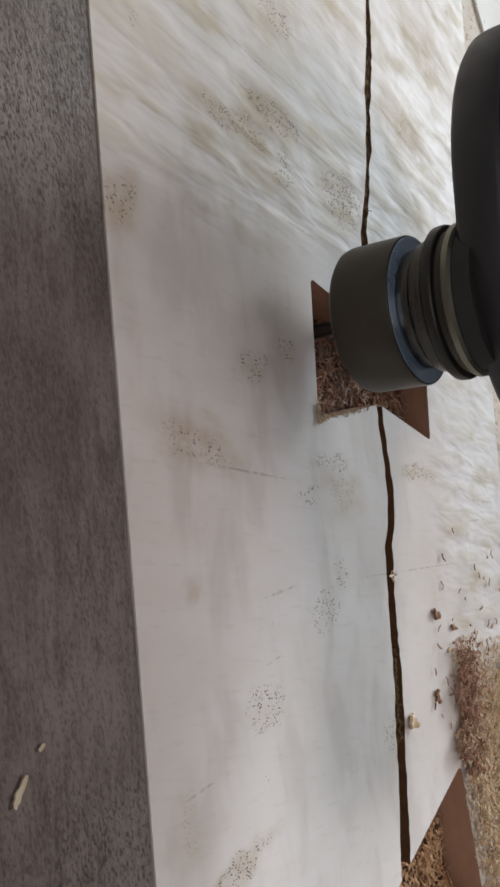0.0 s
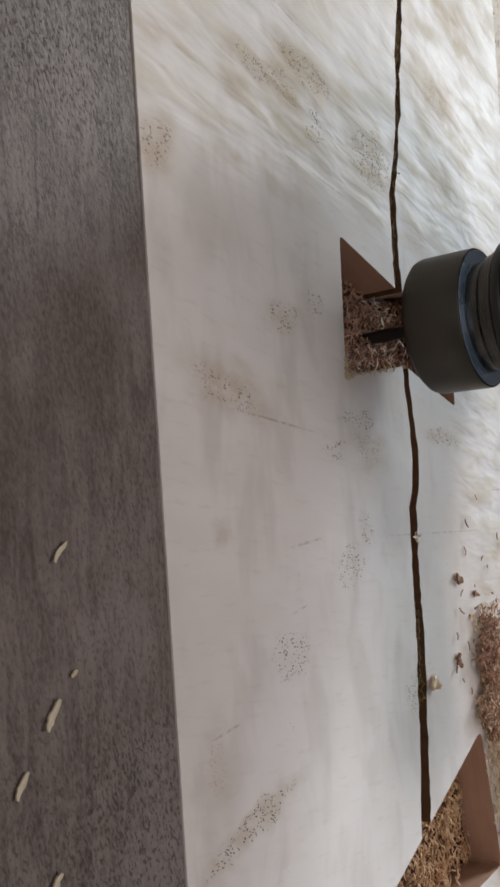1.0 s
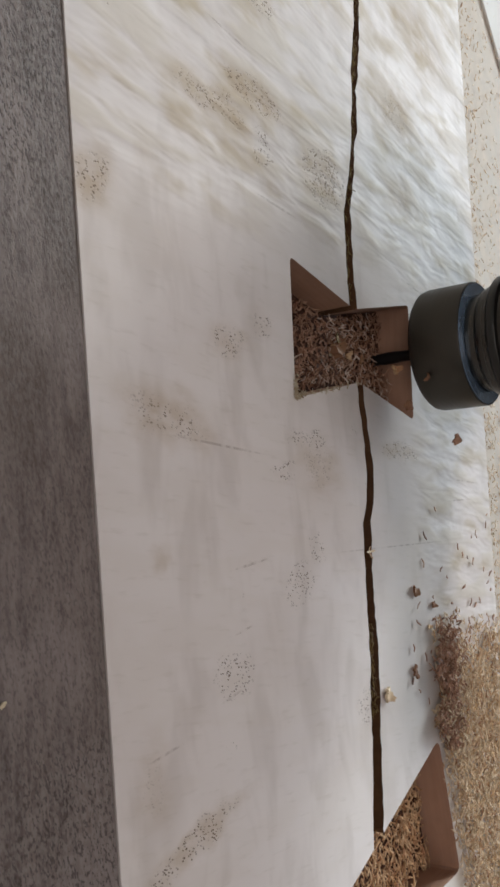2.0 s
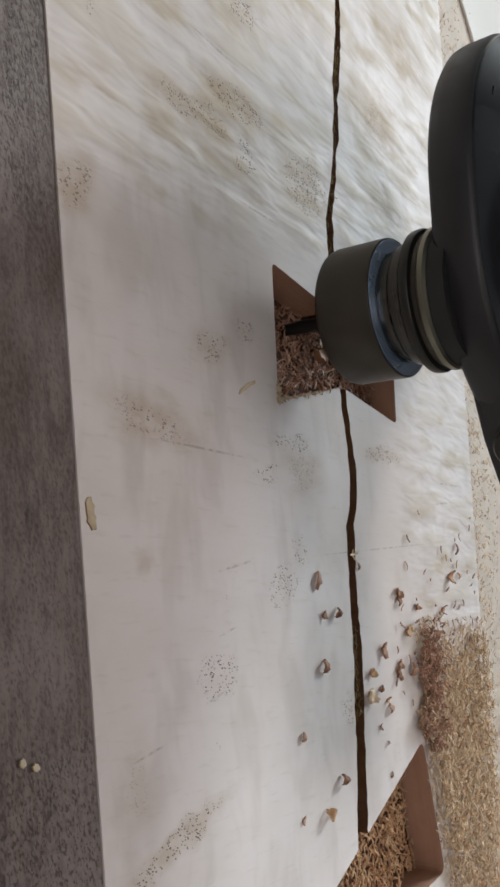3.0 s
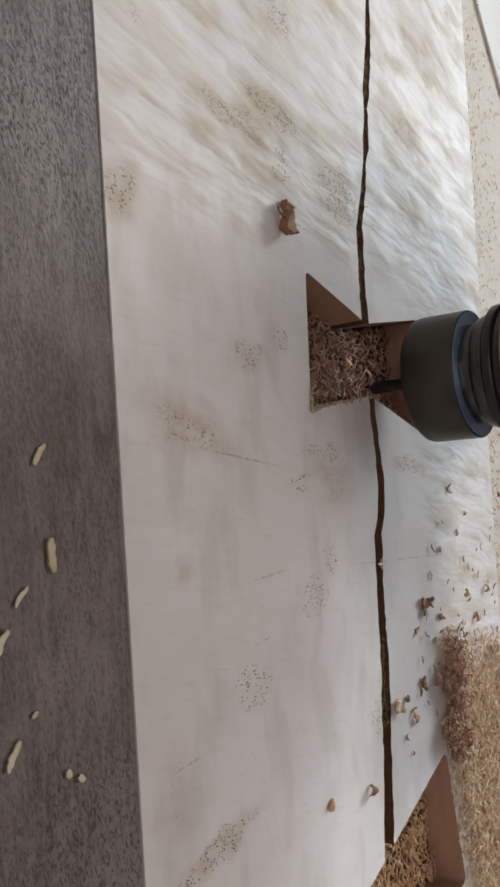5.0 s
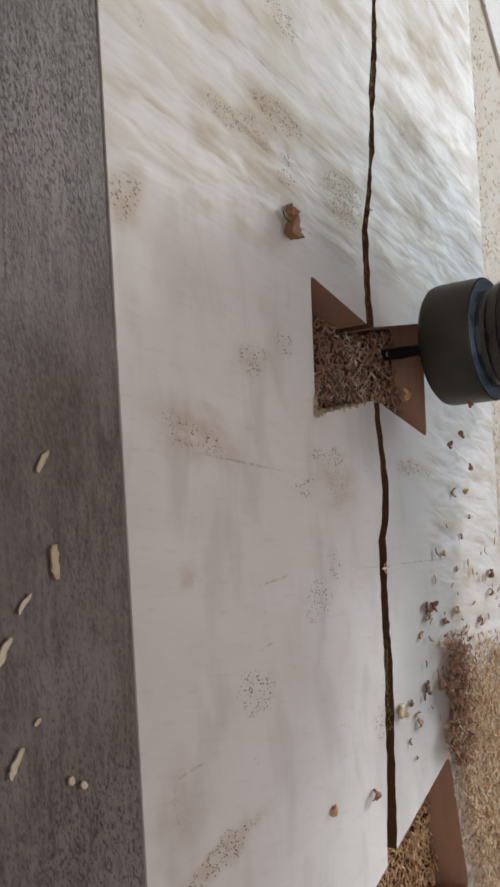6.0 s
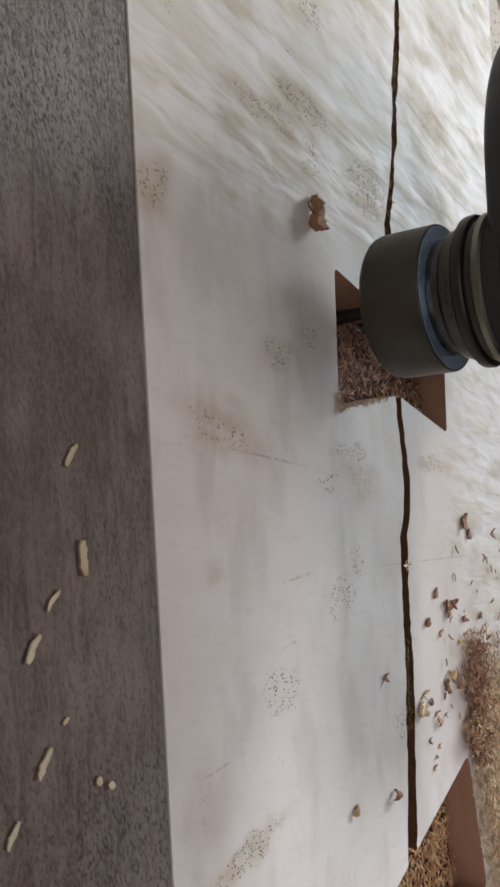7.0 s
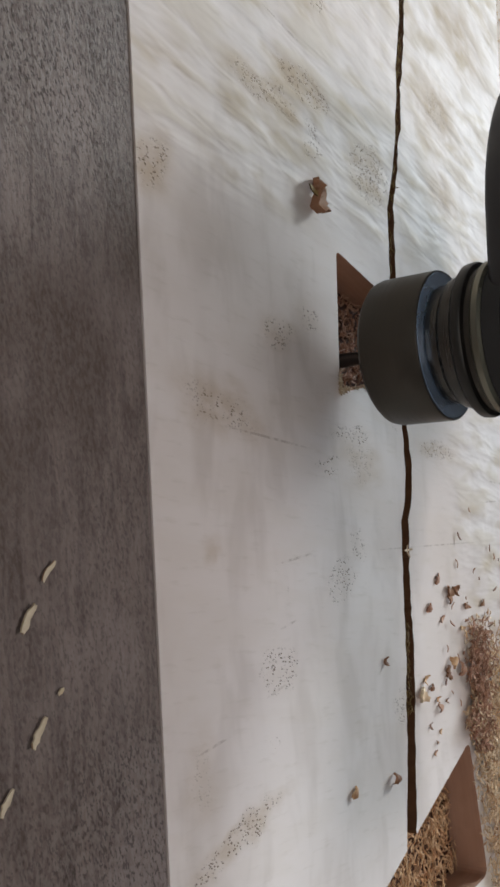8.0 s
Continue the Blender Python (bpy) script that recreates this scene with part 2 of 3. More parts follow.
CHIP_PALE = chip_mat("pale_chip", (0.52, 0.42, 0.28), (0.62, 0.53, 0.39), (0.38, 0.22, 0.12))
CHIP_BROWN = chip_mat("brown_chip", (0.22, 0.105, 0.06), (0.36, 0.19, 0.11), (0.28, 0.15, 0.08))
BENCH = simple("bench_board", (0.52, 0.44, 0.36), 0.85, var=0.32, scale=120)
BENCH_LEG = simple("bench_timber", (0.42, 0.31, 0.20), 0.6, scale=20)
OFFCUT = simple("white_board", (0.64, 0.60, 0.55), 0.85, var=0.06, scale=25)
BLACK_STEEL = brushed("blackened_steel", (0.076, 0.067, 0.055), 0.4, 0.85)
WORN = brushed("worn_steel", (0.21, 0.20, 0.155), 0.34, 0.9)
NECK = brushed("neck_steel", (0.075, 0.070, 0.062), 0.25, 0.95)
# sky reflected in the nut shoulder is put into its base colour as blue
SKY_STEEL = brushed("sky_tinted_steel", (0.50, 0.66, 0.90), 0.2, 0.72)
GROOVE = brushed("grimy_steel", (0.055, 0.052, 0.047), 0.4, 0.85)
CARBIDE = brushed("carbide", (0.03, 0.03, 0.032), 0.3, 0.7)
HOUSING = simple("housing_plastic", (0.022, 0.0205, 0.021), 0.48, var=0.3, scale=120, bump=0.25)
GLOSS = simple("glossy_black", (0.018, 0.019, 0.022), 0.13, var=0.2, scale=90, bump=0.1)
SLOT = simple("slot_shade", (0.004, 0.004, 0.004), 0.95)
RUBBER = simple("black_rubber", (0.018, 0.017, 0.016), 0.7)
WALLP = simple("wall_paint", (0.20, 0.195, 0.19), 0.8, var=0.06, scale=3)
CEIL = simple("ceiling_paint", (0.22, 0.215, 0.21), 0.85, var=0.05, scale=3)
CONC = simple("concrete", (0.30, 0.29, 0.28), 0.8, var=0.15, scale=4)
FRAME_W = simple("window_paint", (0.75, 0.75, 0.73), 0.45, var=0.05, scale=8)


def glass_mat():
    k = Mat("glass", 0.02)
    k.color((0.95, 0.97, 0.97))
    k.b.inputs["Transmission Weight"].default_value = 1.0
    k.b.inputs["IOR"].default_value = 1.45
    return k.m


GLASS = glass_mat()

# ---- mesh helpers ----


def mesh_of(name, bm, mats, smooth=None):
    me = bpy.data.meshes.new(name)
    bmesh.ops.recalc_face_normals(bm, faces=bm.faces)
    bm.to_mesh(me)
    bm.free()
    for m in mats if isinstance(mats, (list, tuple)) else [mats]:
        me.materials.append(m)
    if smooth is not None:
        me.polygons.foreach_set("use_smooth", [True] * len(me.polygons))
        me.set_sharp_from_angle(angle=radians(smooth))
    return me


def part(name, bm, mats, parent, label="", smooth=None, at=None):
    ob = new(name, mesh_of(name, bm, mats, smooth))
    ob.parent = parent
    if at:
        ob.matrix_basis = at
    return tagged(ob, label)


def thing(name, bm, mats, label, category, group="", kind="", smooth=None, at=None):
    ob = new(name, mesh_of(name, bm, mats, smooth) if bm else None)
    if at:
        ob.matrix_basis = at
    return tagged(ob, label, category, group, kind)


def box(x0, x1, y0, y1, z0, z1, bev=0.0, seg=2):
    bm = bmesh.new()
    bmesh.ops.create_cube(bm, size=1, matrix=Matrix.Translation(((x0 + x1) / 2, (y0 + y1) / 2, (z0 + z1) / 2)) @ Matrix.Diagonal((x1 - x0, y1 - y0, z1 - z0, 1)))
    if bev:
        bmesh.ops.bevel(bm, geom=bm.edges[:], offset=bev, segments=seg, affect="EDGES", profile=0.5)
    return bm


def lathe(profile, n=72, cx=0.0, cy=0.0):
    """A turned solid from (radius, z) pairs."""
    bm = bmesh.new()
    rings = []
    for r, z in profile:
        rings.append([bm.verts.new((cx + r * math.cos(2 * math.pi * i / n), cy + r * math.sin(2 * math.pi * i / n), z)) for i in range(n)] if r > 1e-6 else [bm.verts.new((cx, cy, z))])
    for a, b in zip(rings, rings[1:]):
        for i in range(n):
            j = (i + 1) % n
            if len(a) == 1:
                bm.faces.new((a[0], b[i], b[j]))
            elif len(b) == 1:
                bm.faces.new((a[i], b[0], a[j]))
            else:
                bm.faces.new((a[i], b[i], b[j], a[j]))
    return bm


# ---- the room ----
RX1, RY0, RY1, RZ0, RZ1 = 2.3, SOUTH_Y, NORTH_Y, -0.86, CEIL_Z
TH = 0.15


def join_boxes(boxes, bev=0.0):
    bm = bmesh.new()
    for bx in boxes:
        b2 = box(*bx, bev)
        tmp = bpy.data.meshes.new("tmp")
        b2.to_mesh(tmp)
        b2.free()
        bm.from_mesh(tmp)
        bpy.data.meshes.remove(tmp)
    return bm


thing("floor", box(WALL_X - TH, RX1 + TH, RY0 - TH, RY1 + TH, RZ0 - 0.1, RZ0), CONC, "grey concrete workshop floor", "floor", kind="structure")
cx0, cx1, cy0, cy1 = WALL_X - TH, RX1 + TH, RY0 - TH, RY1 + TH
thing("ceiling", join_boxes([(cx0, ROOF_FILL[0], cy0, cy1, RZ1, RZ1 + 0.1), (ROOF_FILL[1], cx1, cy0, cy1, RZ1, RZ1 + 0.1), (ROOF_FILL[0], ROOF_FILL[1], cy0, ROOF_FILL[2], RZ1, RZ1 + 0.1), (ROOF_FILL[0], ROOF_FILL[1], ROOF_FILL[3], cy1, RZ1, RZ1 + 0.1)]),
      CEIL, "plain grey workshop ceiling with an added opening for fill light", "ceiling", kind="structure")
# frame and pane for the added overhead fill opening
roof_fill = thing("fill_rooflight", None, None, "unseen white-framed rooflight added over the workbench as fill", "window", kind="structure")
for x0, x1, y0, y1 in ((ROOF_FILL[0], ROOF_FILL[1], ROOF_FILL[2], ROOF_FILL[2] + .05), (ROOF_FILL[0], ROOF_FILL[1], ROOF_FILL[3] - .05, ROOF_FILL[3]), (ROOF_FILL[0], ROOF_FILL[0] + .05, ROOF_FILL[2] + .05, ROOF_FILL[3] - .05), (ROOF_FILL[1] - .05, ROOF_FILL[1], ROOF_FILL[2] + .05, ROOF_FILL[3] - .05)):
    part("window_frame", box(x0, x1, y0, y1, RZ1 + .045, RZ1 + .095, .004), FRAME_W, roof_fill)
part("pane", box(ROOF_FILL[0] + .05, ROOF_FILL[1] - .05, ROOF_FILL[2] + .05, ROOF_FILL[3] - .05, RZ1 + .07, RZ1 + .076), GLASS, roof_fill).visible_shadow = False
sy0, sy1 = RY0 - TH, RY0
thing("wall_south", join_boxes([(WALL_X, FILL_WIN[0], sy0, sy1, RZ0, RZ1), (FILL_WIN[1], RX1, sy0, sy1, RZ0, RZ1), (FILL_WIN[0], FILL_WIN[1], sy0, sy1, RZ0, FILL_WIN[2]), (FILL_WIN[0], FILL_WIN[1], sy0, sy1, FILL_WIN[3], RZ1)]),
      WALLP, "painted wall with an added opening for fill light behind the bench", "wall", kind="structure")
fill_win = thing("south_fill_window", None, None, "unseen white-framed window added behind the bench as fill", "window", kind="structure")
for x0, x1, z0, z1 in ((FILL_WIN[0], FILL_WIN[1], FILL_WIN[2], FILL_WIN[2] + .05), (FILL_WIN[0], FILL_WIN[1], FILL_WIN[3] - .05, FILL_WIN[3]), (FILL_WIN[0], FILL_WIN[0] + .05, FILL_WIN[2] + .05, FILL_WIN[3] - .05), (FILL_WIN[1] - .05, FILL_WIN[1], FILL_WIN[2] + .05, FILL_WIN[3] - .05)):
    part("window_frame", box(x0, x1, RY0 - .12, RY0 - .07, z0, z1, .004), FRAME_W, fill_win)
pane2 = part("pane", box(FILL_WIN[0] + .05, FILL_WIN[1] - .05, RY0 - .096, RY0 - .09, FILL_WIN[2] + .05, FILL_WIN[3] - .05), GLASS, fill_win)
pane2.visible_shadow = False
thing("wall_west", box(WALL_X - TH, WALL_X, RY0 - TH, RY1 + TH, RZ0, RZ1), WALLP, "plain painted side wall", "wall", kind="structure")
thing("wall_east", box(RX1, RX1 + TH, RY0 - TH, RY1 + TH, RZ0, RZ1), WALLP, "plain painted side wall", "wall", kind="structure")
ny0, ny1 = RY1, RY1 + TH
thing("wall_north", join_boxes([(WALL_X, WIN[0], ny0, ny1, RZ0, RZ1), (WIN[1], WIN3[0], ny0, ny1, WIN[2], WIN[3]), (WIN3[1], RX1, ny0, ny1, RZ0, RZ1), (WIN[0], WIN3[1], ny0, ny1, RZ0, WIN[2]), (WIN[0], WIN3[1], ny0, ny1, WIN[3], RZ1)]),
      WALLP, "painted wall with two window openings", "wall", kind="structure")
for nm, w in (("window_1", WIN), ("window_3", WIN3)):
    win = thing(nm, None, None, "white-framed workshop window letting in daylight", "window", kind="structure")
    for x0, x1, z0, z1 in ((w[0], w[1], w[2], w[2] + .05), (w[0], w[1], w[3] - .05, w[3]), (w[0], w[0] + .05, w[2] + .05, w[3] - .05), (w[1] - .05, w[1], w[2] + .05, w[3] - .05)):
        part("window_frame", box(x0, x1, RY1 + .07, RY1 + .12, z0, z1, .004), FRAME_W, win)
    part("pane", box(w[0] + .05, w[1] - .05, RY1 + .09, RY1 + .096, w[2] + .05, w[3] - .05), GLASS, win).visible_shadow = False

# ---- bench ----
SLAB_T = 0.028
bench = thing("workbench", None, None, "pale board workbench strewn with wood shavings", "workbench", at=pose(0, 0, -SLAB_T))
part("worktop", box(-0.75, 0.75, -0.35, 0.42, -0.03, 0, .002), BENCH, bench, "pale board worktop")
for lx in (-0.68, 0.68):
    for ly in (-0.28, 0.35):
        part("leg", box(lx - .04, lx + .04, ly - .04, ly + .04, RZ0 + SLAB_T, -0.03, .003), BENCH_LEG, bench)
thing("offcut_board", box(-0.20, 0.0, -0.05, 0.05, 0, 0.0012, .0004), OFFCUT, "smooth off-white offcut board lying on the bench", "board", at=pose(-0.125, 0.275, -SLAB_T, 0, 0, 40))

# ---- the pale slab with crack and two butterfly recesses ----
BOW = [(-14, -26), (14, -26), (8, 0), (14, 26), (-14, 26.5), (-8, -0.8)]
DEPTH1, DEPTH2, CRACK_D = 0.0085, 0.0085, 0.0082


def bow2():
    """The second, larger key recess, turned a little against the first."""
    c, d = Vector((105, 34)), Vector((.24, -.97)).normalized()
    e = Vector((.97, .24)).normalized()
    out = [c - e * 16.5, c + d * 56 - e * 6.3, c + d * 112 - e * 16.5, c + d * 112 + e * 16.5, c + d * 56 + e * 6.3, c + e * 16.5]
    return [tuple(v) for v in out]


def rounded(poly, r, n=4):
    """Round a polygon's corners with the cutter's radius."""
    out = []
    k = len(poly)
    for i in range(k):
        a, p, b = Vector(poly[i - 1]), Vector(poly[i]), Vector(poly[(i + 1) % k])
        u, v = (a - p).normalized(), (b - p).normalized()
        ang = u.angle(v)
        s = min(r / math.tan(ang / 2), 3.0)
        p0, p1 = p + u * s, p + v * s
        for j in range(n + 1):
            t = j / n
            out.append(tuple(p0 * (1 - t) ** 2 + p * 2 * t * (1 - t) + p1 * t * t))
    return out


def crack_outline():
    """The drying crack: a wandering line with ragged sides (mm)."""
    line = [(-330, 16, 1.6), (-200, 12, 1.8), (-120, 10.5, 2.0), (-88, 8.0, 2.0), (-76, 7.0, 2.6), (-68, 5.6, 3.2), (-64, 4.6, 3.4), (-60, 4.2, 1.8), (-50, 3.4, 3.0), (-47, 2.6, 1.4),
            (-38, 0.8, 2.2), (-30, -1.8, 2.9), (-22, -1.7, 3.0), (-14, -1.6, 3.0), (-6, -1.0, 3.2), (6, 0, 2.4), (12, .4, 2.2), (18, 1.6, 2.4),
            (26, 2.8, 2.9), (33, 2.2, 3.1), (38, 0.3, 3.5), (44, .1, 3.4), (50, 0, 3.0), (58, 0.2, 3.3), (66, 0.6, 3.8), (74, 0.2, 4.3), (82, -0.2, 3.7), (92, -.8, 4.2), (98, -1.1, 4.4), (106, -1.6, 4.2)]
    rng = random.Random(4)
    up, lo = [], []
    for (x0, y0, w0), (x1, y1, w1) in zip(line, line[1:]):
        n = max(1, int((x1 - x0) / 1.6)) if x0 > -130 else 2
        for i in range(n):
            t = i / n
            x, y, w = x0 + (x1 - x0) * t, y0 + (y1 - y0) * t, w0 + (w1 - w0) * t
            up.append((x, y + w / 2 + rng.uniform(-.28, .28)))
            lo.append((x + .4, y - w / 2 + rng.uniform(-.22, .22)))
    return lo + up[::-1]


def inside(p, poly):
    x, y = p
    hit = False
    for (x0, y0), (x1, y1) in zip(poly, poly[1:] + poly[:1]):
        if (y0 > y) != (y1 > y) and x < (x1 - x0) * (y - y0) / (y1 - y0) + x0:
            hit = not hit
    return hit


def edge_y(x):
    """The straight joint between the dark plank and the pale slab (mm)."""
    return -80.6 + (x - 23) * 0.063


def build_slab():
    bow_a, bow_b, crk = rounded(BOW, 1.1), rounded(bow2(), 2.2), crack_outline()
    outer = [(-330, edge_y(-330)), (330, edge_y(330)), (330, 72), (-330, 72)]
    polys = [outer, bow_a, bow_b, crk]
    verts, faces = [], []
    for p in polys:
        faces.append(list(range(len(verts), len(verts) + len(p))))
        verts += [Vector(v) * 0.001 for v in p]
    cv, ce, cf, *_ = geometry.delaunay_2d_cdt(verts, [], faces, 1, 1e-6)
    bm = bmesh.new()
    top = [bm.verts.new((v.x, v.y, 0)) for v in cv]
    holes = []
    for f in cf:
        c = sum((cv[i] for i in f), Vector((0, 0))) / len(f) * 1000
        kind = 1 if inside(c, bow_a) else 2 if inside(c, bow_b) else 3 if inside(c, crk) else 0
        if kind == 0:
            bm.faces.new([top[i] for i in f])
        else:
            holes.append((f, kind))
    depth = {1: DEPTH1, 2: DEPTH2, 3: CRACK_D}
    side = {}
    for f, kind in holes:
        for a, b in zip(f, f[1:] + f[:1]):
            side[(a, b)] = kind
    low = {}

    def lower(i, z):
        if (i, z) not in low:
            low[(i, z)] = bm.verts.new((cv[i].x, cv[i].y, -z))
        return low[(i, z)]
    for f, kind in holes:
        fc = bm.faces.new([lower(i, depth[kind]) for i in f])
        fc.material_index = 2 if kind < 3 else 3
        for a, b in zip(f, f[1:] + f[:1]):
            other = side.get((b, a))
            if other == kind:
                continue
            if other is None:
                try:
                    w = bm.faces.new((top[a], top[b], lower(b, depth[kind]), lower(a, depth[kind])))
                    w.material_index = 3 if kind == 3 else 1
                except ValueError:
                    pass
            elif depth[kind] > depth[other]:
                w = bm.faces.new((lower(a, depth[other]), lower(b, depth[other]), lower(b, depth[kind]), lower(a, depth[kind])))
                w.material_index = 3
    # sides and underside
    n4 = [top[i] for i in range(4)]
    base = [bm.verts.new((v.co.x, v.co.y, -SLAB_T)) for v in n4]
    for i in range(4):
        w = bm.faces.new((n4[i], n4[(i + 1) % 4], base[(i + 1) % 4], base[i]))
        w.material_index = 0
    bm.faces.new(base)
    bm.normal_update()
    rim = [e for e in bm.edges if len(e.link_faces) == 2 and max(f.material_index for f in e.link_faces) > 0 and sum(1 for f in e.link_faces if f.normal.z > 0.9 and abs(f.calc_center_median().z) < 1e-5) == 1]
    bmesh.ops.bevel(bm, geom=rim, offset=0.0004, segments=2, affect="EDGES", profile=0.5, clamp_overlap=True)
    # the limed skin turns over the rim
    for f in bm.faces:
        if f.calc_center_median().z > -0.00045 and abs(f.normal.z) < 0.97 and f.material_index in (1, 2):
            f.material_index = 0
    me = bpy.data.meshes.new("pale_slab")
    bm.to_mesh(me)
    bm.free()
    for m in (PALE, CUT, SHADED_FLOOR, CRACK):
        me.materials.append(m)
    return me


slab = tagged(new("pale_slab", build_slab()), "pale limed hardwood slab with a long drying crack and two milled butterfly recesses", "wood slab")
bm = bmesh.new()
q = [(-330, -205), (330, -205), (330, edge_y(330) - 0.15), (-330, edge_y(-330) - 0.15)]
v0 = [bm.verts.new((x * .001, y * .001, -SLAB_T)) for x, y in q]
v1 = [bm.verts.new((x * .001, y * .001, -0.0002)) for x, y in q]
bm.faces.new(v0[::-1])
bm.faces.new(v1)
for i in range(4):
    bm.faces.new((v0[i], v0[(i + 1) % 4], v1[(i + 1) % 4], v1[i]))
bmesh.ops.bevel(bm, geom=[e for e in bm.edges if all(v.co.z > -.001 for v in e.verts)], offset=0.00012, segments=2, affect="EDGES")
thing("dark_plank", bm, DARK, "dark grey-brown hardwood plank joined to the pale slab", "wood plank")

# ---- router ----


def build_router():
    r = thing("router", None, None, "black electric router with blackened steel collet nut, lowered into the recess", "router")
    nut0 = 0.0072
    # cutter: a slim two-flute end mill
    bm = bmesh.new()
    n, rows = 16, 30
    ring = []
    for k in range(rows + 1):
        z = -0.0080 + k * (nut0 + 0.010 + 0.0080) / rows
        tw = z * 420
        cut = 1.0 if z < 0.003 else 0.0
        ring.append([bm.verts.new(((0.0015 - cut * 0.0002 * (0.5 + 0.5 * math.cos(2 * (a - tw)))) * math.cos(a), (0.0015 - cut * 0.0002 * (0.5 + 0.5 * math.cos(2 * (a - tw)))) * math.sin(a), z)) for a in [2 * math.pi * i / n for i in range(n)]])
    for a, b in zip(ring, ring[1:]):
        for i in range(n):
            bm.faces.new((a[i], a[(i + 1) % n], b[(i + 1) % n], b[i]))
    bm.faces.new(ring[0][::-1])
    part("cutter", bm, CARBIDE, r, "thin black carbide cutter", smooth=40)
    mm = 0.001
    nut = [(1.6, 9.0), (2.2, 7.6), (11.6, 7.2), (12.9, 7.45), (13.7, 8.2), (14.0, 9.3), (14.0, 19.2), (13.9, 19.45), (13.6, 19.55)]
    part("collet_nut", lathe([(a * mm, b * mm) for a, b in nut]), BLACK_STEEL, r, "smooth blackened steel collet nut", smooth=30)
    part("nut_shoulder", lathe([(a * mm, b * mm) for a, b in [(10.2, 19.2), (13.62, 19.5), (13.5, 19.62), (10.8, 19.66), (10.2, 19.66)]]), SKY_STEEL, r, "bright steel shoulder, tinted blue as reflected sky", smooth=30)
    part("spindle_neck", lathe([(a * mm, b * mm) for a, b in [(9, 19.66), (10.8, 19.66), (11.0, 19.9), (11.0, 21.9), (11.3, 22.1), (11.9, 22.6), (12.1, 23.2), (12.1, 23.9), (12.5, 24.1), (12.6, 25.2), (9, 25.2)]]), NECK, r, "worn grey turned spindle neck", smooth=30)
    part("bearing_ring", lathe([(a * mm, b * mm) for a, b in [(10, 25.2), (13.2, 25.2), (14.0, 25.8), (14.1, 27.0), (13.9, 27.5), (13.0, 27.8), (10, 27.8)]]), GROOVE, r, "turned dark steel ring", smooth=30)
    part("groove_ring", lathe([(a * mm, b * mm) for a, b in [(10, 27.8), (13.0, 27.8), (12.9, 28.9), (13.6, 29.0), (10, 29.0)]]), BLACK_STEEL, r, smooth=30)
    part("bearing_ring", lathe([(a * mm, b * mm) for a, b in [(10, 29.0), (13.6, 29.0), (13.9, 29.4), (13.9, 30.4), (13.4, 30.9), (10, 30.9)]]), WORN, r, "worn pale khaki steel ring", smooth=30)
    part("seal", lathe([(a * mm, b * mm) for a, b in [(9, 30.9), (13.2, 30.92), (13.0, 34), (9, 34)]]), RUBBER, r, "black rubber seal", smooth=30)
    # eccentric motor housing
    cx, cy = -12 * mm, 28 * mm
    prof = [(0, 32.6), (29, 31.6), (36.5, 31.2), (38.6, 31.6), (39.6, 32.6), (40.0, 34.4), (40.2, 39.4), (39.6, 40.6), (38.0, 41.5), (33.0, 44.0), (29.5, 45.8), (28.0, 47.6), (27.5, 52.0), (27.5, 110), (26, 114), (0, 114)]

    def oblong(bm):
        for v in bm.verts:
            if v.co.x < cx:
                v.co.x -= 7 * mm
        return bm
    h = part("motor_housing", oblong(lathe([(a * mm, b * mm) for a, b in prof], 96, cx, cy)), HOUSING, r, "matt black motor housing", smooth=35)
    part("shoulder_band", oblong(lathe([(a * mm, b * mm) for a, b in [(39.7, 40.3), (39.5, 41.0), (38.1, 41.9), (33.1, 44.4), (29.7, 46.2), (28.3, 48.0), (27.9, 52.0), (27.2, 52.1)]], 96, cx, cy)), GLOSS, h, "glossy black rounded shoulder", smooth=40)
    # slots are solid inlays; the shade of the holes is their near-black colour
    for a in (-78, -118, -158, -198):
        ar = radians(a)
        sx = cx + 36.4 * mm * math.cos(ar) - (7 * mm if math.cos(ar) < 0 else 0)
        m = Matrix.Translation((sx, cy + 36.4 * mm * math.sin(ar), 42.8 * mm)) @ Matrix.Rotation(ar, 4, "Z") @ Matrix.Rotation(radians(27), 4, "Y")
        part("vent_slot", box(-0.00042, 0.00042, -0.0014, 0.0014, -0.0008, 0.00006, .00038, 3), SLOT, h, at=m)
    # clamp bracket with its screw
    bm = bmesh.new()
    prof = [(8, 6), (16, 2), (27, 9), (40, 18), (40, 44), (8, 44)]
    lo = [bm.verts.new((x * mm, y * mm, 31.5 * mm)) for x, y in prof]
    hi = [bm.verts.new((x * mm, y * mm, 60 * mm)) for x, y in prof]
    bm.faces.new(lo[::-1])
    bm.faces.new(hi)
    for i in range(len(prof)):
        bm.faces.new((lo[i], lo[(i + 1) % 6], hi[(i + 1) % 6], hi[i]))
    bmesh.ops.bevel(bm, geom=bm.edges[:], offset=0.0012, segments=2, affect="EDGES")
    br = part("clamp_bracket", bm, HOUSING, r, "black clamp bracket")
    part("clamp_arm", box(24 * mm, 95 * mm, 15 * mm, 40 * mm, 36 * mm, 62 * mm, .002), HOUSING, r, "black clamp arm")
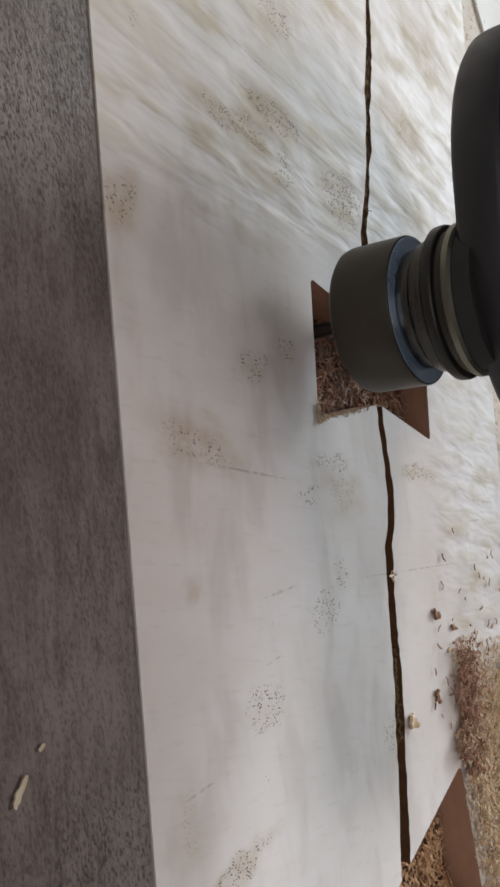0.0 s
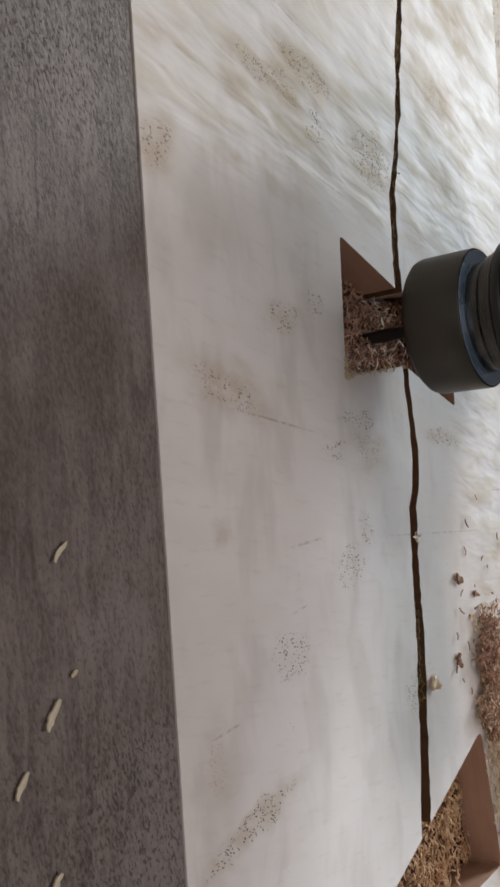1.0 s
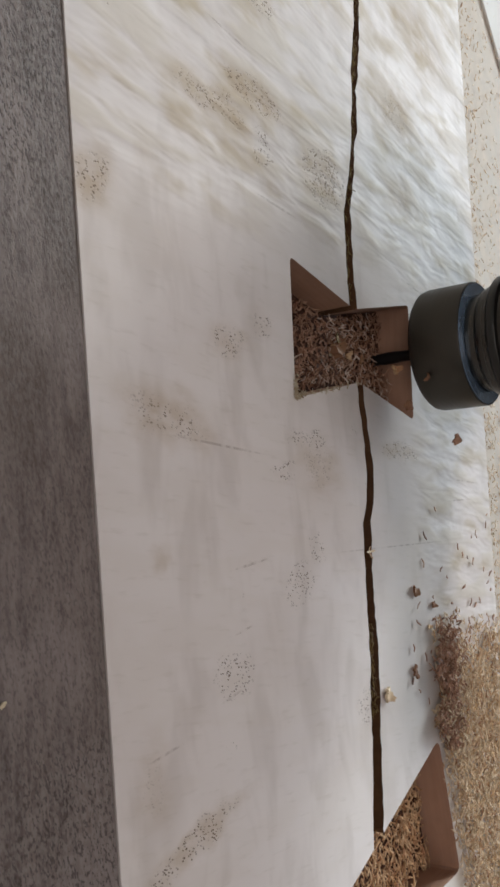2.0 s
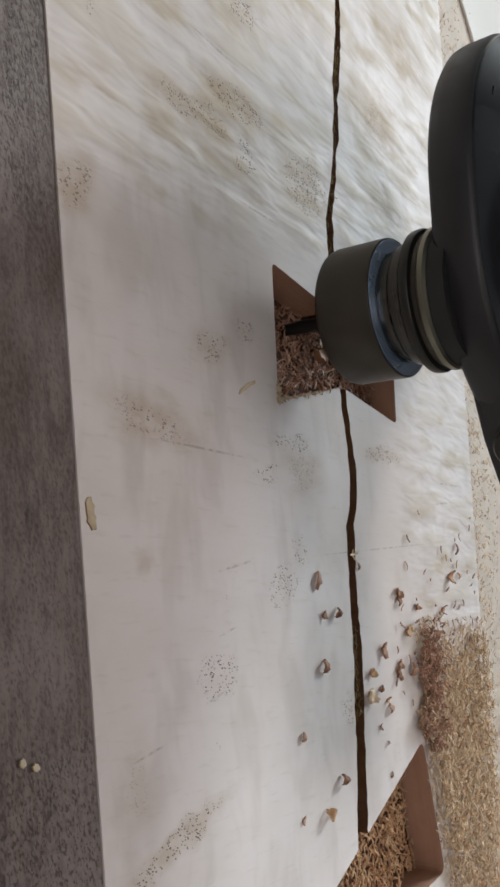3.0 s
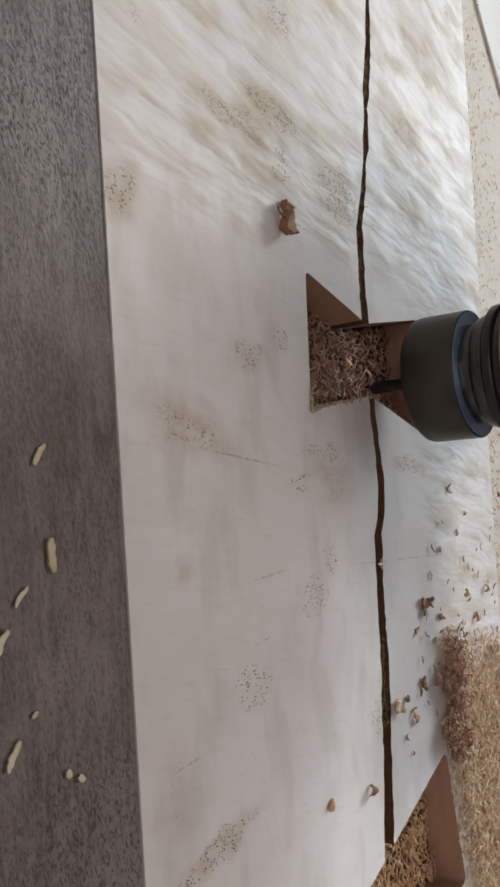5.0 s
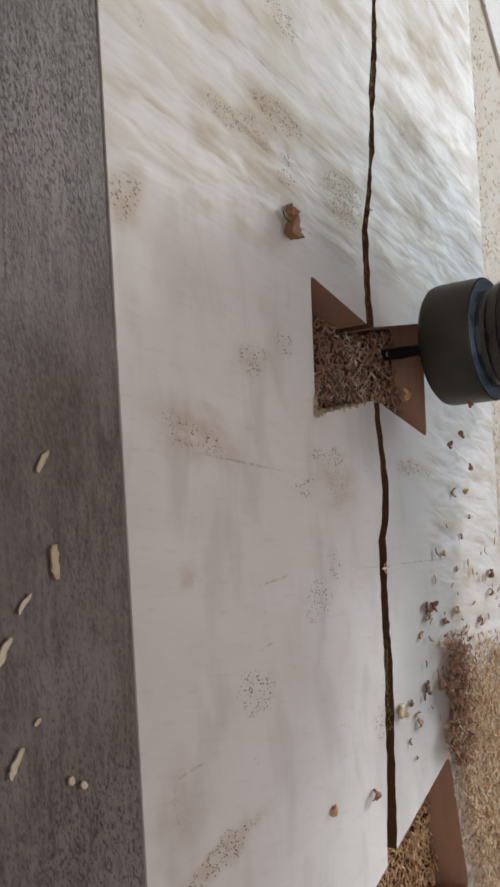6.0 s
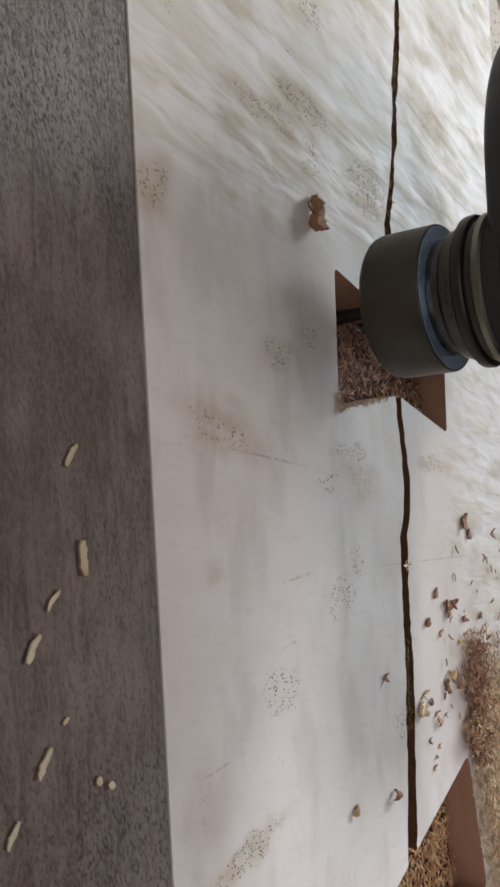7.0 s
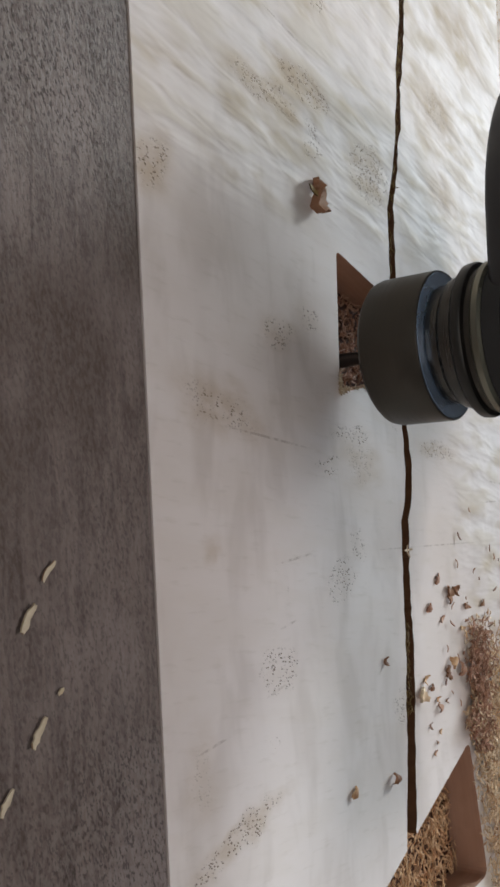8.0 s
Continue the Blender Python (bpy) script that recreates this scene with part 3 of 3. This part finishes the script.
    part("screw", lathe([(0, -1.6 * mm), (1.5 * mm, -1.6 * mm), (1.7 * mm, -2.4 * mm), (3.8 * mm, -2.4 * mm), (4.3 * mm, -1.8 * mm), (4.3 * mm, 3 * mm), (0, 3 * mm)], 24), GROOVE, br, "steel socket screw", smooth=30, at=pose(28.5 * mm, 9.0 * mm, 38 * mm, -90, 0, 32))
    return r


router = build_router()

# ---- shavings ----


def sliver(bm, m, length, width, curl, thick, rng, seg=3):
    """One curled shaving, a bent strip with thickness, added to bm."""
    prev = None
    first = None
    for i in range(seg + 1):
        t = i / seg - 0.5
        a = curl * t
        x = (math.sin(a) / curl if abs(curl) > .05 else t) * length
        z = ((1 - math.cos(a)) / curl if abs(curl) > .05 else 0) * length
        w = width * (1 - 0.5 * abs(2 * t) ** 2) * 0.5
        ring = [bm.verts.new(m @ Vector(p)) for p in ((x, -w, z), (x, w, z), (x, w * .8, z + thick), (x, -w * .8, z + thick))]
        if prev:
            for j in range(4):
                bm.faces.new((prev[j], prev[(j + 1) % 4], ring[(j + 1) % 4], ring[j]))
        else:
            first = ring
        prev = ring
    bm.faces.new(first[::-1])
    bm.faces.new(prev)


def heap(name, label, mat, count, place, seed, lo=1.6, hi=4.6, wide=(0.35, 0.8), spread=90, tilt=28, curl=2.2):
    """A heap of shavings as one object; place(rng) gives x, y, z in mm or None."""
    rng = random.Random(seed)
    bm = bmesh.new()
    for _ in range(count):
        p = place(rng)
        if not p:
            continue
        m = pose(p[0] * .001, p[1] * .001, p[2] * .001 + .0003, rng.uniform(-tilt, tilt), rng.uniform(-tilt, tilt), rng.uniform(-spread, spread))
        sliver(bm, m, rng.uniform(lo, hi) * .001, rng.uniform(*wide) * .001, rng.choice((-1, 1)) * rng.uniform(0.2, curl), 0.00018, rng, 3 if curl > 1.5 else 2)
    return thing(name, bm, mat, label, "wood shavings", kind="stuff")


def in_bow(poly, margin, lift, depth):
    xs, ys = [p[0] for p in poly], [p[1] for p in poly]

    def f(rng):
        for _ in range(20):
            x, y = rng.uniform(min(xs), max(xs)), rng.uniform(min(ys), max(ys))
            if all(inside((x + dx, y + dy), poly) for dx, dy in ((margin, 0), (-margin, 0), (0, margin), (0, -margin))):
                return x, y, -depth * 1000 + lift(x, y, rng)
    return f


heap("shavings_in_recess", "fine red-brown shavings and flakes on the floor of the recess", CHIP_RED, 1500,
     in_bow(BOW, 0.8, lambda x, y, g: g.uniform(0.1, 1.0) + (2.0 * g.random() if x > 2 else 0), DEPTH1), 11, 0.8, 2.8, (0.14, 0.5), 90, 30, 2.2)
heap("pale_curls_in_recess", "fine pale pinkish curls in the middle of the recess", CHIP_PINK, 300,
     in_bow(BOW, 1.2, lambda x, y, g: g.uniform(1.0, 3.2) if -4 < y < 18 or x > 4 else -3.0, DEPTH1), 21, 0.9, 3.2, (0.12, 0.34), 90, 30, 2.8)
heap("shavings_in_large_recess", "tan curly shavings filling the larger recess", CHIP_TAN, 2600,
     in_bow(bow2(), 1.2, lambda x, y, g: g.uniform(0.2, 4.6) * (1.0 if y < 22 else 0.35), DEPTH2), 12, 1.2, 3.4, (0.25, 0.55), 70, 25, 1.4)


def bank(rng):
    """The bank of shavings swept against the larger recess."""
    x, y = rng.uniform(60, 150), rng.uniform(26, 71)
    ragged = 5 * noise.noise(Vector((x * .09, y * .09, 3.0)))
    t = max(0.0, min(1.0, (x - 62 + ragged) / 16)) * max(0.0, min(1.0, (y - 28 + (ragged if x < 87 else 0) - max(0, (x - 88) * 0.27)) / 6))
    if rng.random() > t:
        return None
    return x, y, rng.uniform(0, 2.6) * t


heap("shavings_on_slab", "bank of tan and brown shavings on the slab", CHIP, 11000, bank, 13, 0.7, 2.4, (0.2, 0.5), 70, 26, 2.2)


def fringe(rng):
    x, y = rng.uniform(61, 92), rng.gauss(33, 4)
    if y < 28.5 + 2.5 * math.sin(x * .5) or rng.random() > (x - 58) / 12 or (x > 88 and y < 32):
        return None
    return x, y, rng.uniform(0.4, 2.6)


heap("brown_shavings_on_slab", "darker red-brown shavings along the edge of the bank", CHIP_RED, 1200, fringe, 14, 0.8, 2.6, (0.2, 0.5), 80, 30, 2.2)


def loose(rng):
    x, y = 62 + rng.gauss(0, 14), rng.uniform(12, 70)
    if x > 88 or y < 14 + max(0, x - 72) or rng.random() > (y - 8) / 40:
        return None
    return x, y, rng.uniform(0, .3)


heap("loose_shavings_on_slab", "a few loose brown shavings scattered on the slab", CHIP_RED, 70, loose, 17, 0.8, 2.4, (0.25, 0.6), 60, 12, 1.2)


def bench_litter(rng):
    x, y = rng.uniform(-230, 190), 74 + abs(rng.gauss(0, 42))
    if y > 300 or rng.random() > 0.42 + max(0, x + 60) / 160:
        return None
    return x, y, -SLAB_T * 1000 + rng.uniform(0, 1.0)


heap("shavings_on_bench", "scattered tan shavings on the bench beyond the slab", CHIP, 32000, bench_litter, 15, 0.6, 2.0, (0.2, 0.6), 80, 18, 1.4)


def edge_fuzz(rng):
    t = rng.random() ** 1.6
    if rng.random() < .55:
        return 13.6 - 5.4 * t, -25.4 + 25 * t, rng.uniform(-.7, .1)
    return 14 - 9 * t * .5, -26 + rng.uniform(-.4, .3), rng.uniform(-.6, .1)


heap("torn_fibres_on_edge", "pale torn fibres curling at the recess corner", CHIP_PALE, 110, edge_fuzz, 18, 0.6, 2.2, (0.10, 0.26), 90, 30, 3.0)


def crack_fibres(rng):
    x = rng.choice((rng.uniform(-95, -9), rng.uniform(-95, -9), rng.uniform(-72, -62), rng.uniform(60, 78)))
    line = [(-95, 8.6), (-76, 7.0), (-64, 4.8), (-50, 3.3), (-38, .8), (-30, -1.7), (-9, -1.4), (10, 0), (48, 0), (66, .5), (103, -1.4)]
    for (x0, y0), (x1, y1) in zip(line, line[1:]):
        if x0 <= x <= x1:
            return x, y0 + (y1 - y0) * (x - x0) / (x1 - x0) + rng.uniform(-.8, .8), -rng.uniform(0.5, 3.0)


heap("fibres_in_crack", "torn olive-brown fibres bridging the crack", FIBRE, 700, crack_fibres, 16, 1.0, 2.8, (0.15, 0.4), 30)


def shred(length, width, curl, thick, rng, ragged=0.3, twist=0.5):
    """One torn chip as a single ragged sheet, curled along its length; its base at the origin (mm in, metres out)."""
    n, m = 8, 4
    sheet = []
    for i in range(n + 1):
        t = i / n - 0.5
        a = curl * t
        cx = (math.sin(a) / curl if abs(curl) > .05 else t) * length
        cz = ((1 - math.cos(a)) / curl if abs(curl) > .05 else 0) * length
        w = width * (1 - 0.55 * abs(2 * t) ** 3) * (1 + rng.uniform(-ragged, ragged))
        shift = rng.uniform(-.12, .12) * width
        row = []
        for j in range(m + 1):
            v = j / m - 0.5
            y, roll = v * w + shift, twist * t + rng.uniform(-.1, .1)
            row.append(Vector((cx + rng.uniform(-.5, .5) * ragged * length / n + (.3 * width * abs(v) * (1 if i == n else -1 if i == 0 else 0)), y * math.cos(roll), cz + y * math.sin(roll) + rng.uniform(-.12, .12) * width * ragged)))
        sheet.append(row)
    low = min(v.z for row in sheet for v in row)
    bm = bmesh.new()
    up = [[bm.verts.new((v.x * .001, v.y * .001, (v.z - low + thick) * .001)) for v in row] for row in sheet]
    dn = [[bm.verts.new((v.x * .001, v.y * .001, (v.z - low) * .001)) for v in row] for row in sheet]
    for i in range(n):
        for j in range(m):
            bm.faces.new((up[i][j], up[i + 1][j], up[i + 1][j + 1], up[i][j + 1]))
            bm.faces.new((dn[i][j], dn[i][j + 1], dn[i + 1][j + 1], dn[i + 1][j]))
    ring = [(i, 0) for i in range(n)] + [(n, j) for j in range(m)] + [(i, m) for i in range(n, 0, -1)] + [(0, j) for j in range(m, 0, -1)]
    for (a, b), (c, d) in zip(ring, ring[1:] + ring[:1]):
        bm.faces.new((up[a][b], dn[a][b], dn[c][d], up[c][d]))
    return bm


def one_chip(name, length, width, curl, mat, label, seed, ragged=0.3, twist=0.5):
    """A single loose chip."""
    return thing(name, shred(length, width, curl, max(.2, width * .3), random.Random(seed), ragged, twist), mat, label, "wood chip", "loose chips", smooth=35)


MOVES = []     # (thing, rows) keyed at the end


def fly(ob, t0, t1, end, start=(0, 0, -6.5), leave=None, bank_at=None):
    """A chip thrown from the recess: rests there till t0, lands at t1."""
    x, y, z, rz = end
    sx, sy, sz = start
    rest = pose(sx * .001, sy * .001, sz * .001, 0, 0, rz - 60)
    rows = [(0.0, rest)] + ([(t0, rest)] if t0 > 0 else [])
    for f, lift in ((.3, 22), (.65, 20)):
        rows.append((t0 + (t1 - t0) * f, pose((sx + (x - sx) * f) * .001, (sy + (y - sy) * f) * .001, (sz + (z - sz) * f + lift) * .001, 40 * f, -30 * f, rz - 60 * (1 - f))))
    end_m = pose(x * .001, y * .001, z * .001, 0, 0, rz)
    rows.append((t1, end_m))
    if leave:
        off = pose((x + 12) * .001, (y - 45) * .001, z * .001, 0, 0, rz + 50)
        rows += [(leave, end_m), (leave + .25, off), (8.0, off)]
    elif bank_at:
        t2, bx, by = bank_at
        off = pose(bx * .001, by * .001, .0012, 0, 0, rz + 40)
        rows += [(t2, end_m), (t2 + .12, pose((x + bx) * .0005, (y + by) * .0005, .008, 15, 10, rz + 20)), (t2 + .25, off), (8.0, off)]
    else:
        rows.append((8.0, end_m))
    MOVES.append((ob, rows))


# slivers on the dark plank
for i, (x, y, rz, ln, wd) in enumerate([(64, -100.3, 150, 4.8, .8), (71, -105, 150, 4.0, .7), (59.7, -96.8, 130, 1.3, .5), (83, -100, 145, 3.0, .8)]):
    c = one_chip("wood_sliver", ln * .78, wd * 1.1, 0.35, CHIP_PALE, "small pale wood sliver on the dark plank", 30 + i, .12, .1)
    c.matrix_basis = pose(x * .001, y * .001, 0, 0, 0, rz)
for i, (x, y, rz, ln, wd, t0, t1, gone) in enumerate([(27, -96, 147, 4.2, .7, 2.6, 3.2, 7.65), (40, -94, 5, 5.4, 1.15, 2.4, 3.1, 7.5), (69, -89, 40, 1.3, .9, 2.5, 3.0, 7.6), (68, -91.2, 30, 1.2, .9, 2.4, 2.9, 7.6),
                                                        (45, -99, 140, 3.8, .6, 0.0, 0.27, None), (50.5, -102.2, 150, 4.6, .9, 4.4, 4.9, None)]):
    fly(one_chip("wood_sliver", ln * .78, wd * 1.1, 0.5, CHIP_PALE, "pale wood sliver thrown onto the dark plank", 50 + i, .12, .1), t0, t1, (x, y, 0, rz), leave=gone)

# chips on the slab
big = thing("wood_chip", None, None, "large folded red-brown wood chip on the pale slab", "wood chip", "loose chips")
part("curl", shred(4.0, 2.9, 1.8, 2.0, random.Random(72), .12), CHIP_BROWN, big, smooth=35)
part("flake", shred(2.7, 1.9, 2.2, 1.3, random.Random(73), .16, .8), CHIP_BROWN, big, at=pose(-.0034, .0012, 0, 0, 0, 50), smooth=35)
part("splinter", shred(3.4, .7, .9, .3, random.Random(74), .3, 1.0), FIBRE, big, at=pose(-.0018, -.0012, .0012, 10, -18, 35), smooth=35)
fly(big, 3.15, 3.45, (-21, -34.2, 0, 15))
for i, (x, y, rz, ln, wd, mt) in enumerate([(54, 21, 60, 3.0, 1.6, CHIP_BROWN), (72, 19, 20, 3.0, 1.8, CHIP_BROWN), (75, 5, 50, 3.4, 2.2, CHIP), (63, 28, 90, 2.0, 1.0, CHIP), (77, 34, 10, 4.6, 3.2, CHIP_BROWN),
                                            (44.4, 0.2, 95, 3.6, .5, CHIP), (44.6, 0.6, 20, 2.8, .4, CHIP), (58, 31, 70, 3.0, 1.0, CHIP_BROWN)]):
    c = one_chip("wood_chip", ln, wd, 1.2, mt, "small wood chip lying on the pale slab", 80 + i, .45)
    c.matrix_basis = pose(x * .001, y * .001, 0, 0, 0, rz)
rng = random.Random(7)


def thrown(places, land, gone=None):
    """Chips thrown onto the slab about the time land; with gone they are blown on to the bank of shavings."""
    for i, (x, y, size) in enumerate(places):
        sd = 100 + i + int(land * 10)
        mt = rng.choice((CHIP_RED, CHIP_BROWN, CHIP_RED, CHIP_BROWN, CHIP_TAN))
        c = one_chip("wood_chip", size * rng.uniform(.75, 1.2), size * rng.uniform(.3, .65), rng.choice((-1, 1)) * rng.uniform(.8, 3.4), mt, "curled brown wood chip thrown onto the pale slab", sd, .38)
        t0 = land - rng.uniform(.35, .7)
        end = (x, y, 0, rng.uniform(-60, 60))
        fly(c, t0, t0 + rng.uniform(.3, .45), end, bank_at=(gone + rng.uniform(0, .5), rng.uniform(92, 130), rng.uniform(46, 66)) if gone else None)


# while the cutter clears the far half for the first time
thrown([(49, -15, 3.0), (56, -8, 3.0), (56, -13, 2.0), (66, -14, 3.0), (78, -23, 1.8), (94, -15, 3.2), (93, -24, 1.4), (52, 52, 3.2), (45, 57, 2.8), (60, 46, 3.0), (66, 12, 3.4), (70, 6, 2.6),
        (47, 2.5, 2.2), (63, 25, 3.2), (93, 13, 1.4), (52, 58, 2.0), (70, 20, 2.4)], 2.6, 4.4)
thrown([(89, -9, 3.4), (77, 13, 1.8), (56, 21, 2.6), (79, 14, 2.0), (74, 10, 1.8), (82, 9, 1.6), (72, 26, 3.0), (86, 12, 1.3)], 2.55)
fly(one_chip("wood_chip", 2.4, 1.4, .9, CHIP_BROWN, "small dark wood chip by the recess", 171, .5), 3.45, 3.75, (-16, -19, 0, 30), bank_at=(4.35, 101, 57))
# the second pass over the far half
thrown([(27, 40, 2.4), (42, 32, 2.0), (56, 38, 2.6), (60, 54, 2.8), (48, 62, 2.6), (53, 62, 2.2), (38, 44, 1.6), (33, 50, 1.4), (46, 40, 1.8)], 5.1, 6.5)
thrown([(88, -25, 2.2), (60, 17, 1.8), (54, 24, 3.2)], 5.0)
# the burst as the cutter leaves the far half
thrown([(35, 33, 3.2), (38, 36, 2.6), (31, 37, 2.0), (42, 41, 2.0), (33, 29, 2.2)], 6.5, 6.75)
thrown([(51, 15, 2.2), (57, 10, 2.6), (58, 41, 2.6), (66, -11, 2.0), (72, 7, 2.8), (70, 21, 3.0), (78, 18, 2.0), (88, 11, 1.4), (84, 14, 1.4)], 6.5)


def motions():
    """The router mills the recess; chips are thrown out and come to rest."""
    path = [(0, -5.0, -19.9), (.1, -2.0, -18.8), (.2, 2.4, -18.0), (.3, 4.8, -18.4), (.4, 5.2, -19.6), (.5, 5.4, -20.1), (.6, 5.4, -19.3), (.7, 5.0, -16), (.8, 4.0, -11.4), (.9, 2.5, -7), (1, 1.5, -3.1), (1.1, 1.7, .6), (1.2, 2.6, 5),
            (1.3, 3.8, 9.8), (1.4, 4.5, 14.4), (1.5, 5.3, 18.6), (1.6, 5.8, 19.8), (1.7, 5.4, 21.2), (1.8, 4.2, 22.6), (1.9, 2, 22.6), (2, -0.9, 22.3), (2.1, -3.8, 21.6), (2.2, -5.4, 21), (2.5, -6.2, 13), (2.75, -3, 2), (3.0, -4.2, -10), (3.3, -5.6, -19),
            (3.4, -6.1, -20.5), (3.5, -6.3, -20.8), (3.6, -4.9, -20.8), (3.7, -2, -20), (3.8, 1.4, -19.4), (3.9, 4.5, -20), (4, 6.2, -20.9), (4.1, 6.5, -20.8), (4.2, 6.3, -19), (4.45, 3.8, -10), (4.75, 2, 4), (5.05, 4.8, 14), (5.3, 6.5, 19.8), (5.4, 6.5, 21.2), (5.5, 6.1, 22.1),
            (5.6, 3.2, 21.8), (5.7, -1, 21), (5.8, -4, 21), (5.9, -5.6, 20.5), (6, -6.0, 19.9), (6.1, -5.6, 17.6), (6.2, -5, 14.8), (6.3, -4, 11.4), (6.4, -2.7, 6.8), (6.5, -1.5, 3.1), (6.6, -1.8, -.9), (6.7, -2.9, -4.3), (6.8, -4.6, -8.4), (6.9, -5.9, -12.9),
            (7, -6.3, -17.5), (7.1, -6.5, -21), (7.2, -6.2, -22.4), (7.3, -5.8, -22.4), (7.4, -3.2, -22.8), (7.5, 1.2, -23.4), (7.6, 4.1, -21.8), (7.7, 5.7, -21), (7.8, 6.3, -21), (8, 6.4, -19.4)]
    walk(router, [(t, pose(x * .001, y * .001, 0)) for t, x, y in path])
    for ob, rows in MOVES:
        walk(ob, rows)


motions()
